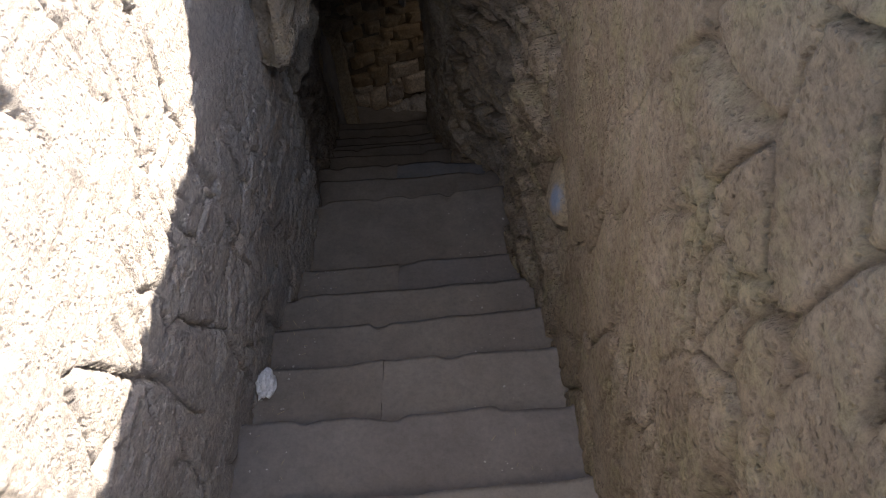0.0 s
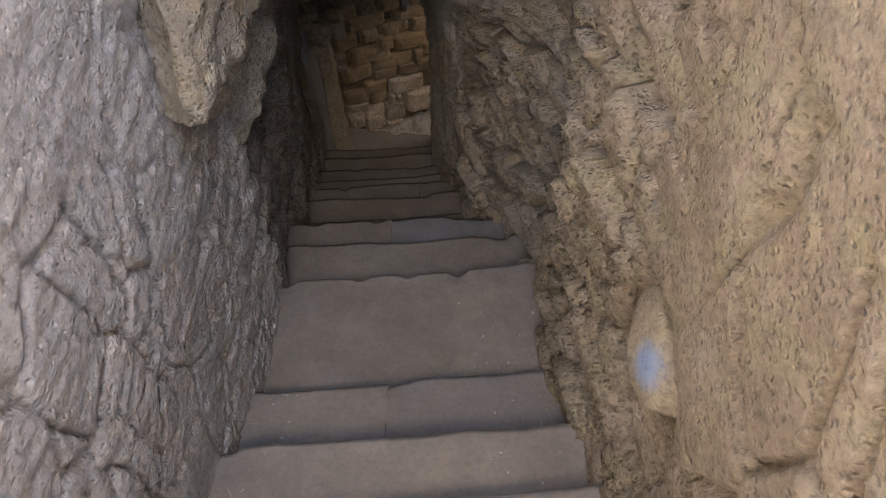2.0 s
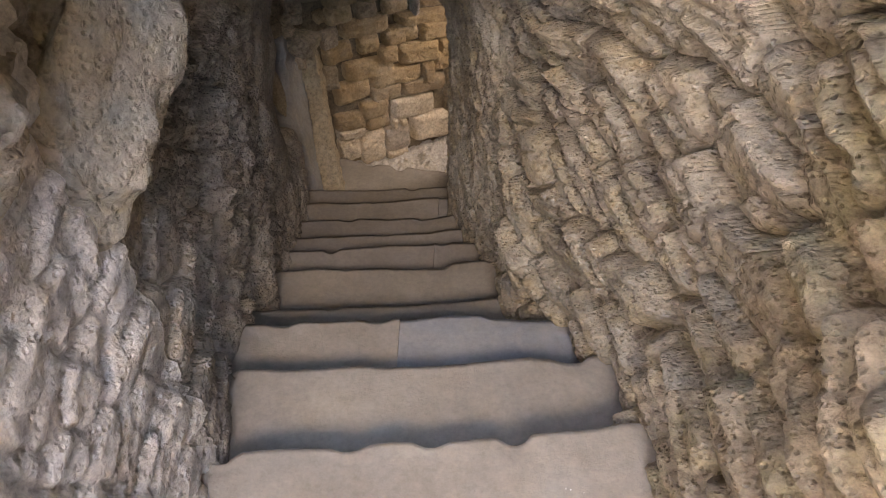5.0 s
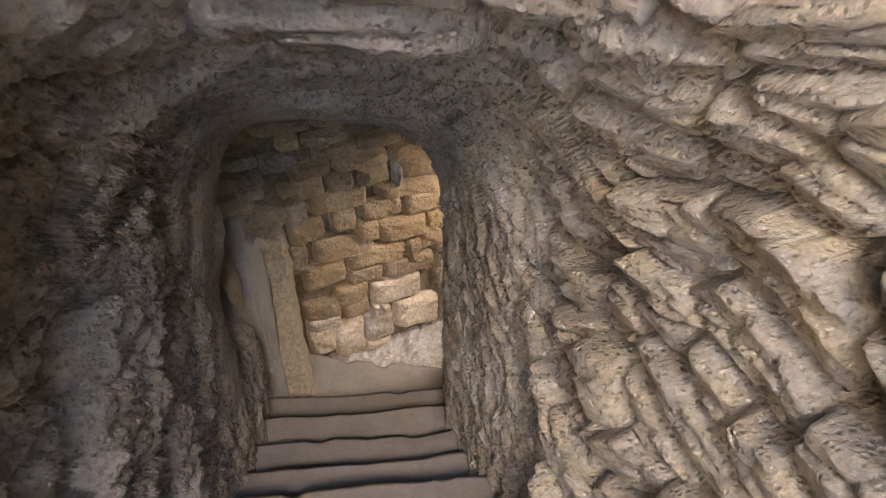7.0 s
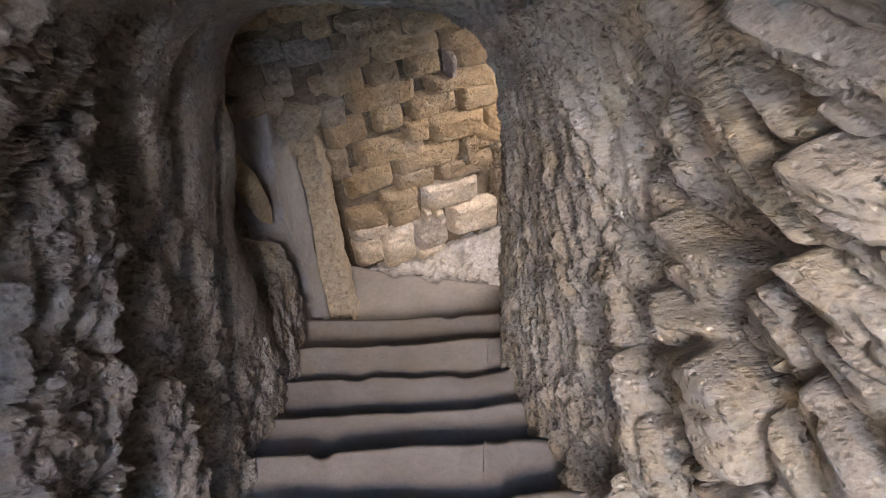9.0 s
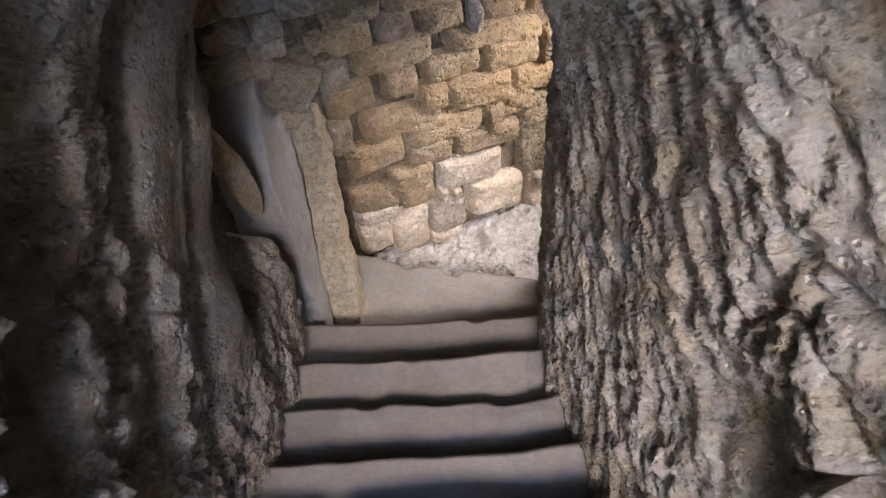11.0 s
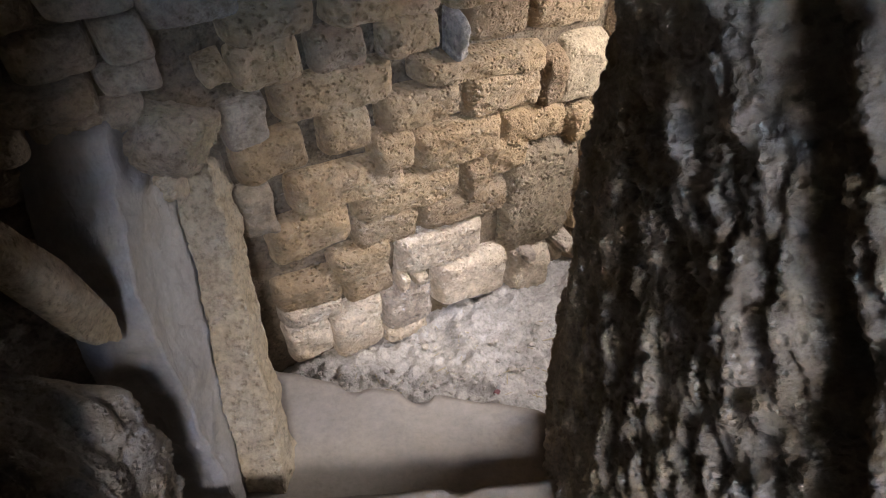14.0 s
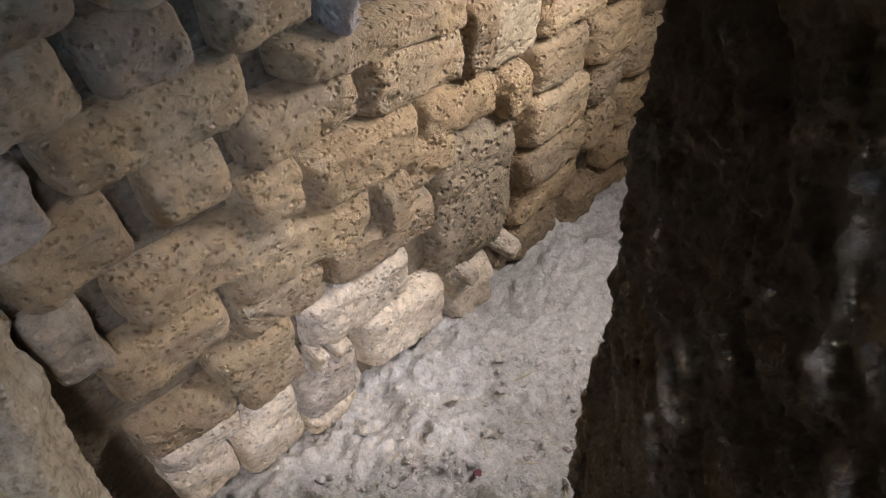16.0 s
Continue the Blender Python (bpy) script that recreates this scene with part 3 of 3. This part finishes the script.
stone(-0.280, -0.050, -3.257, -3.107, 428, tilt=-0.21)
stone(-0.033, 0.050, -3.331, -3.173, 429, tilt=0.20)
stone(-1.021, -0.843, -3.008, -2.858, 430, tilt=0.06)
stone(-0.684, -0.569, -3.142, -2.984, 431, tilt=-0.09)
stone(-0.561, -0.280, -3.228, -3.044, 432, tilt=-0.15)
stone(-0.320, -0.184, -3.377, -3.190, 433, tilt=-0.01)
stone(-0.922, -0.584, -3.228, -3.065, 434, tilt=-0.15)
stone(-0.409, -0.326, -3.426, -3.237, 435, tilt=0.16)
stone(-1.046, -0.950, -3.231, -3.024, 436, tilt=-0.07, mat=GREY_MASONRY)
stone(-0.241, 0.044, -3.906, -3.305, 437, tilt=-0.19, mat=PITTED_MASONRY, out=0.02)
stone(-0.750, -0.409, -3.367, -3.202, 438, tilt=-0.13)
stone(-0.553, -0.233, -3.527, -3.376, 439, tilt=-0.17)
stone(-0.996, -0.763, -3.406, -3.203, 440, tilt=0.05)
stone(-0.762, -0.553, -3.497, -3.339, 441, tilt=-0.21)
stone(-0.628, -0.324, -3.740, -3.523, 442, tilt=-0.11, mat=PALE_MASONRY)
stone(-0.847, -0.656, -3.605, -3.440, 443, tilt=-0.00)
stone(-1.025, -0.813, -3.665, -3.498, 444, tilt=-0.19)
stone(-0.818, -0.658, -3.731, -3.589, 445, tilt=-0.07)
stone(-0.508, -0.212, -4.047, -3.756, 446, tilt=-0.28, mat=PALE_MASONRY)
stone(-0.194, -0.008, -4.253, -3.883, 447, tilt=-0.29, mat=PALE_MASONRY)
stone(-1.022, -0.825, -3.763, -3.639, 448, tilt=-0.25, mat=PALE_MASONRY)
stone(-0.692, -0.510, -4.063, -3.777, 449, tilt=-0.02, mat=PALE_MASONRY)
stone(-1.026, -0.873, -3.995, -3.728, 450, tilt=-0.08, mat=PALE_MASONRY)
stone(-0.875, -0.692, -4.117, -3.754, 451, tilt=0.18, mat=PALE_MASONRY)
stone(-0.701, -0.526, -4.122, -4.013, 452, tilt=-0.18, mat=PALE_MASONRY)
stone(-0.17, -0.11, -3.915, -3.855, 471, tilt=-0.1, out=0.06, mat=PALE_MASONRY)
stone(-0.01, 0.05, -3.935, -3.87, 472, tilt=0.2, out=0.07, mat=PALE_MASONRY)
stone(-0.02, 0.02, -4.02, -3.94, 473, out=0.05, mat=PALE_MASONRY)
stone(-0.635, -0.60, -3.79, -3.69, 474, tilt=0.1, out=0.04, mat=PALE_MASONRY)
stone(-0.585, -0.535, -3.79, -3.71, 475, tilt=-0.2, out=0.04, mat=PALE_MASONRY)
stone(-0.462, -0.430, -2.800, -2.640, 470, tilt=0.25, out=0.055, mat=PALE_MASONRY)


# ---- dressed jamb slab beside the last step ----
def prism(outline, x0, x1, taper=0.0, yaw=0.0, wear=1.0):
    """A slab with the given outline in y and z, from x0 to x1, its foot splayed by taper and its far end turned by yaw."""
    bm = bmesh.new()
    a = [bm.verts.new((x0 - taper * (z + 3.2) + yaw * (y - 6.2), y, z)) for y, z in outline]
    b = [bm.verts.new((x1 - taper * (z + 3.2) + yaw * (y - 6.2), y, z)) for y, z in outline]
    bm.faces.new(a)
    bm.faces.new(b[::-1])
    n = len(outline)
    for k in range(n):
        bm.faces.new((a[(k + 1) % n], a[k], b[k], b[(k + 1) % n]))
    bmesh.ops.recalc_face_normals(bm, faces=bm.faces)
    bmesh.ops.bevel(bm, geom=bm.edges[:], offset=0.005, segments=1, affect="EDGES")
    bmesh.ops.triangulate(bm, faces=bm.faces)
    for _ in range(6):
        long = [e for e in bm.edges if e.calc_length() > 0.022]
        if not long:
            break
        bmesh.ops.subdivide_edges(bm, edges=long, cuts=1)
        bmesh.ops.triangulate(bm, faces=[f for f in bm.faces if len(f.verts) > 3])
    for v in bm.verts:
        v.co += wear * (0.016 * noise.noise_vector(v.co * 5) + 0.020 * noise.noise_vector(v.co * 15) + 0.008 * noise.noise_vector(v.co * 45))
    return bm


jamb = tagged(new("jamb_slab"), "sandy dressed stone slab set upright beside the last step", "stone slab")
part("slab", prism([(6.68, -2.80), (6.55, -2.83), (6.09, -3.68), (6.06, -3.90), (6.24, -3.90), (6.26, -3.66)], -1.125, -1.012, 0.157, 0.0, 0.7), SLAB_STONE, jamb)
part("backing", prism([(6.62, -2.62), (6.36, -2.66), (6.16, -2.95), (6.06, -3.40), (6.00, -3.95), (6.40, -3.95)], -1.33, -1.128, 0.157, 0.0, 0.55), SHADED_PLASTER, jamb, "smooth grey lime-coated block, toned down for shade")



# ---- single rocks ----
def rock(name, centre, size, mat, seed, parent=None, turn=0.0, jag=0.22, cut=(0.58, 0.85)):
    """A broken boulder: a ball cut into facets and roughened."""
    bm = bmesh.new()
    bmesh.ops.create_icosphere(bm, subdivisions=5, radius=1.0)
    rng = random.Random(seed)
    cuts = [(Vector((rng.gauss(0, 1), rng.gauss(0, 1), rng.gauss(0, 1))).normalized(), rng.uniform(*cut)) for _ in range(11)]
    m = Matrix.Rotation(radians(turn), 3, "X")
    for v in bm.verts:
        c = v.co.copy()
        for n, d in cuts:
            over = c.dot(n) - d
            if over > 0:
                c -= n * over
        c += jag * 0.3 * noise.noise_vector(c * 2 + Vector((seed, 0, 0))) + jag * 0.14 * noise.noise_vector(c * 7 + Vector((seed, 3, 0))) + jag * 0.07 * noise.noise_vector(c * 19)
        v.co = m @ Vector((c.x * size[0], c.y * size[1], c.z * size[2])) + Vector(centre)
    for f in bm.faces:
        f.smooth = True
    me = bpy.data.meshes.new(name)
    bm.to_mesh(me)
    bm.free()
    me.materials.append(mat)
    ob = new(name, me)
    if parent:
        ob.parent = parent
    return ob


left_trench, right_trench = bpy.data.objects["wall_left_trench"], bpy.data.objects["wall_right_trench"]
for k, (c, sz, tn) in enumerate([((-0.72, 2.93, -0.20), (0.28, 0.26, 0.42), -32), ((-0.90, 3.08, -0.54), (0.24, 0.22, 0.20), -28), ((-0.88, 3.38, -0.76), (0.27, 0.20, 0.42), -30),
                                ((-0.90, 3.26, -0.26), (0.36, 0.30, 0.42), -28), ((-0.98, 3.62, -0.68), (0.32, 0.28, 0.32), -25)]):
    rock("rock", c, sz, BROWN_ROCK, 11 + k, left_trench, tn, 0.42, (0.50, 0.78))
ledge = rock("ledge", (-1.215, 5.96, -2.70), (0.05, 0.055, 0.36), SLAB_STONE, 61, bpy.data.objects["wall_left_tunnel"], 21, 0.2)
tagged(rock("cap_stone", (-1.11, 6.46, -2.73), (0.13, 0.10, 0.10), OCHRE_ROCK, 71, None, 20, 0.35), "broken ochre stone lying on top of the jamb slab", "stone")
plugged = rock("painted_stone", (0.565, 2.13, -0.70), (0.15, 0.24, 0.20), PAINTED, 31, None, 0, 0.2)
tagged(plugged, "pale wedged stone with a faded blue paint mark", "stone")
lower = rock("wedged_stone", (0.59, 2.05, -1.03), (0.16, 0.22, 0.20), OCHRE_ROCK, 35, None, 0, 0.2)
tagged(lower, "rounded ochre stone wedged in the rock wall", "stone")
loose = rock("loose_stone", (0.10, 4.335, -2.50), (0.09, 0.09, 0.09), GREY_ROCK, 41, None, 0, 0.25)
tagged(loose, "rough grey stone lying at the end of a step", "stone")

# ---- litter and small finds ----
def plain(name, rgb, rough=0.8):
    mat, nodes, links, shader = material(name, rough)
    at = nodes.new("ShaderNodeTexCoord").outputs["Object"]
    tone = ramp_node(nodes, links, noise_node(nodes, links, at, 90, 5, 0.6), [(0.3, tuple(c * 0.75 for c in rgb)), (0.7, tuple(min(1, c * 1.12) for c in rgb))])
    links.new(tone, shader.inputs["Base Color"])
    return mat


PAPER = plain("white paper", (0.78, 0.78, 0.77))
STRAW = plain("dry straw", (0.42, 0.35, 0.22))
RED = plain("red plastic", (0.10, 0.012, 0.015), 0.5)
PEBBLE = stone_material("pebbles", (0.34, 0.31, 0.28), (0.46, 0.43, 0.40), (0.58, 0.55, 0.51), pit=0.2, bump=0.6)


def crumpled(name, centre, size, mat, seed):
    """A crushed sheet of paper with two sides and sharp folds."""
    bm = bmesh.new()
    bmesh.ops.create_icosphere(bm, subdivisions=3, radius=1.0)
    for v in bm.verts:
        c = v.co
        c *= 1 + 0.45 * noise.noise(c * 2.2 + Vector((seed, 0, 0))) + 0.6 * abs(noise.noise(c * 5.5 + Vector((0, seed, 0))))
        v.co = Vector((c.x * size[0], c.y * size[1], max(c.z, -0.55) * size[2])) + Vector(centre)
    me = bpy.data.meshes.new(name)
    bm.to_mesh(me)
    bm.free()
    me.materials.append(mat)
    return new(name, me)


tagged(crumpled("paper_scrap", (-0.765, 1.64, -1.265), (0.035, 0.055, 0.028), PAPER, 4), "crumpled white paper scrap lying on a step", "paper")
tagged(crumpled("paper_scrap", (-0.45, 6.46, -3.97), (0.022, 0.022, 0.016), PAPER, 9), "small white paper scrap on the rubble floor", "paper")


def floor_top(x, y):
    return FLOOR_Z + float(floor_relief(np.array([[x, y, FLOOR_Z]]))[0])


def bottle_cap(x, y):
    z = floor_top(x, y)
    bm = bmesh.new()
    bmesh.ops.create_cone(bm, cap_ends=True, segments=20, radius1=0.013, radius2=0.012, depth=0.012)
    bmesh.ops.bevel(bm, geom=[e for e in bm.edges if all(v.co.z > 0 for v in e.verts)], offset=0.002, segments=2, affect="EDGES")
    bmesh.ops.transform(bm, matrix=pose(x, y, z + 0.009, 18, 12, 0), verts=bm.verts)
    me = bpy.data.meshes.new("bottle_cap")
    bm.to_mesh(me)
    bm.free()
    me.materials.append(RED)
    return tagged(new("bottle_cap", me), "red plastic bottle cap on the rubble floor", "bottle cap")


bottle_cap(-0.276, 6.616)


def scatter(name, count, spots, size, mat, label, category, seed, thin=False):
    """Loose bits strewn over the given patches (x0, x1, y0, y1, height), joined as one."""
    rng = random.Random(seed)
    bm = bmesh.new()
    for _ in range(count):
        x0, x1, y0, y1, z = rng.choice(spots)
        x, y = rng.uniform(x0, x1), rng.uniform(y0, y1)
        h = floor_top(x, y) if z is None else z
        d = rng.uniform(*size) * (0.5 + rng.random())
        r = bmesh.ops.create_icosphere(bm, subdivisions=1, radius=1.0)["verts"]
        sx, sy, sz = (d * 5, d * 0.35, d * 0.3) if thin else (d, d * rng.uniform(0.6, 1), d * rng.uniform(0.4, 0.8))
        m = pose(x, y, h + sz * 0.5, rng.uniform(-12, 12), rng.uniform(-12, 12), rng.uniform(0, 360)) @ Matrix.Diagonal((sx, sy, sz, 1))
        for v in r:
            v.co = m @ (v.co * rng.uniform(0.8, 1.15))
    me = bpy.data.meshes.new(name)
    bm.to_mesh(me)
    bm.free()
    me.materials.append(mat)
    return tagged(new(name, me), label, category, kind="stuff")


CHAMBER = [(-1.0, -0.05, 6.42, 6.75, None), (-0.8, 0.3, 6.6, 7.0, None)]
scatter("gravel", 520, CHAMBER, (0.003, 0.013), PEBBLE, "small pale stones strewn over the rubble floor", "gravel", 5)
scatter("straw", 150, CHAMBER, (0.003, 0.006), STRAW, "short bits of dry straw on the rubble floor", "straw", 6, True)
TREADS = [(-0.8, -0.6, NOSING_Y[k - 1] + 0.02, NOSING_Y[k] - 0.06, NOSING_Z[k]) for k in range(1, 6)] + [(0.1, 0.35, NOSING_Y[k - 1] + 0.02, NOSING_Y[k] - 0.06, NOSING_Z[k]) for k in range(1, 7)] + [(0.0, 0.3, 2.8, 3.2, -1.85)]
scatter("grit", 130, TREADS, (0.002, 0.006), PEBBLE, "fine pale grit in the corners of the steps", "gravel", 7)
scatter("chaff", 40, TREADS[:6], (0.002, 0.004), STRAW, "dry leaf and straw bits on the steps", "straw", 8, True)

# ---- ground round the trench ----
def ground():
    """Stony ground beside the trench, stepping up to the hill that the tunnel runs into."""
    x0, x1, y0, y1, far = -1.05, 0.85, -3.65, MOUTH - 0.08, 400
    xs, ys = [-far, -30, -6, x0, x1, 6, 30, far], [-far, -30, -9, y0, y1, MOUTH + 0.02, 30, far]
    low = lambda x, y: 1.17 if y < MOUTH else 1.9
    verts = [(x, y, low(x, y)) for x in xs for y in ys]
    faces = [[i * 8 + j, (i + 1) * 8 + j, (i + 1) * 8 + j + 1, i * 8 + j + 1] for i in range(7) for j in range(7) if not (i == 3 and j in (3, 4))]
    return tagged(mesh_object("ground", verts, faces, GROUND, smooth=False), kind="structure")


ground()
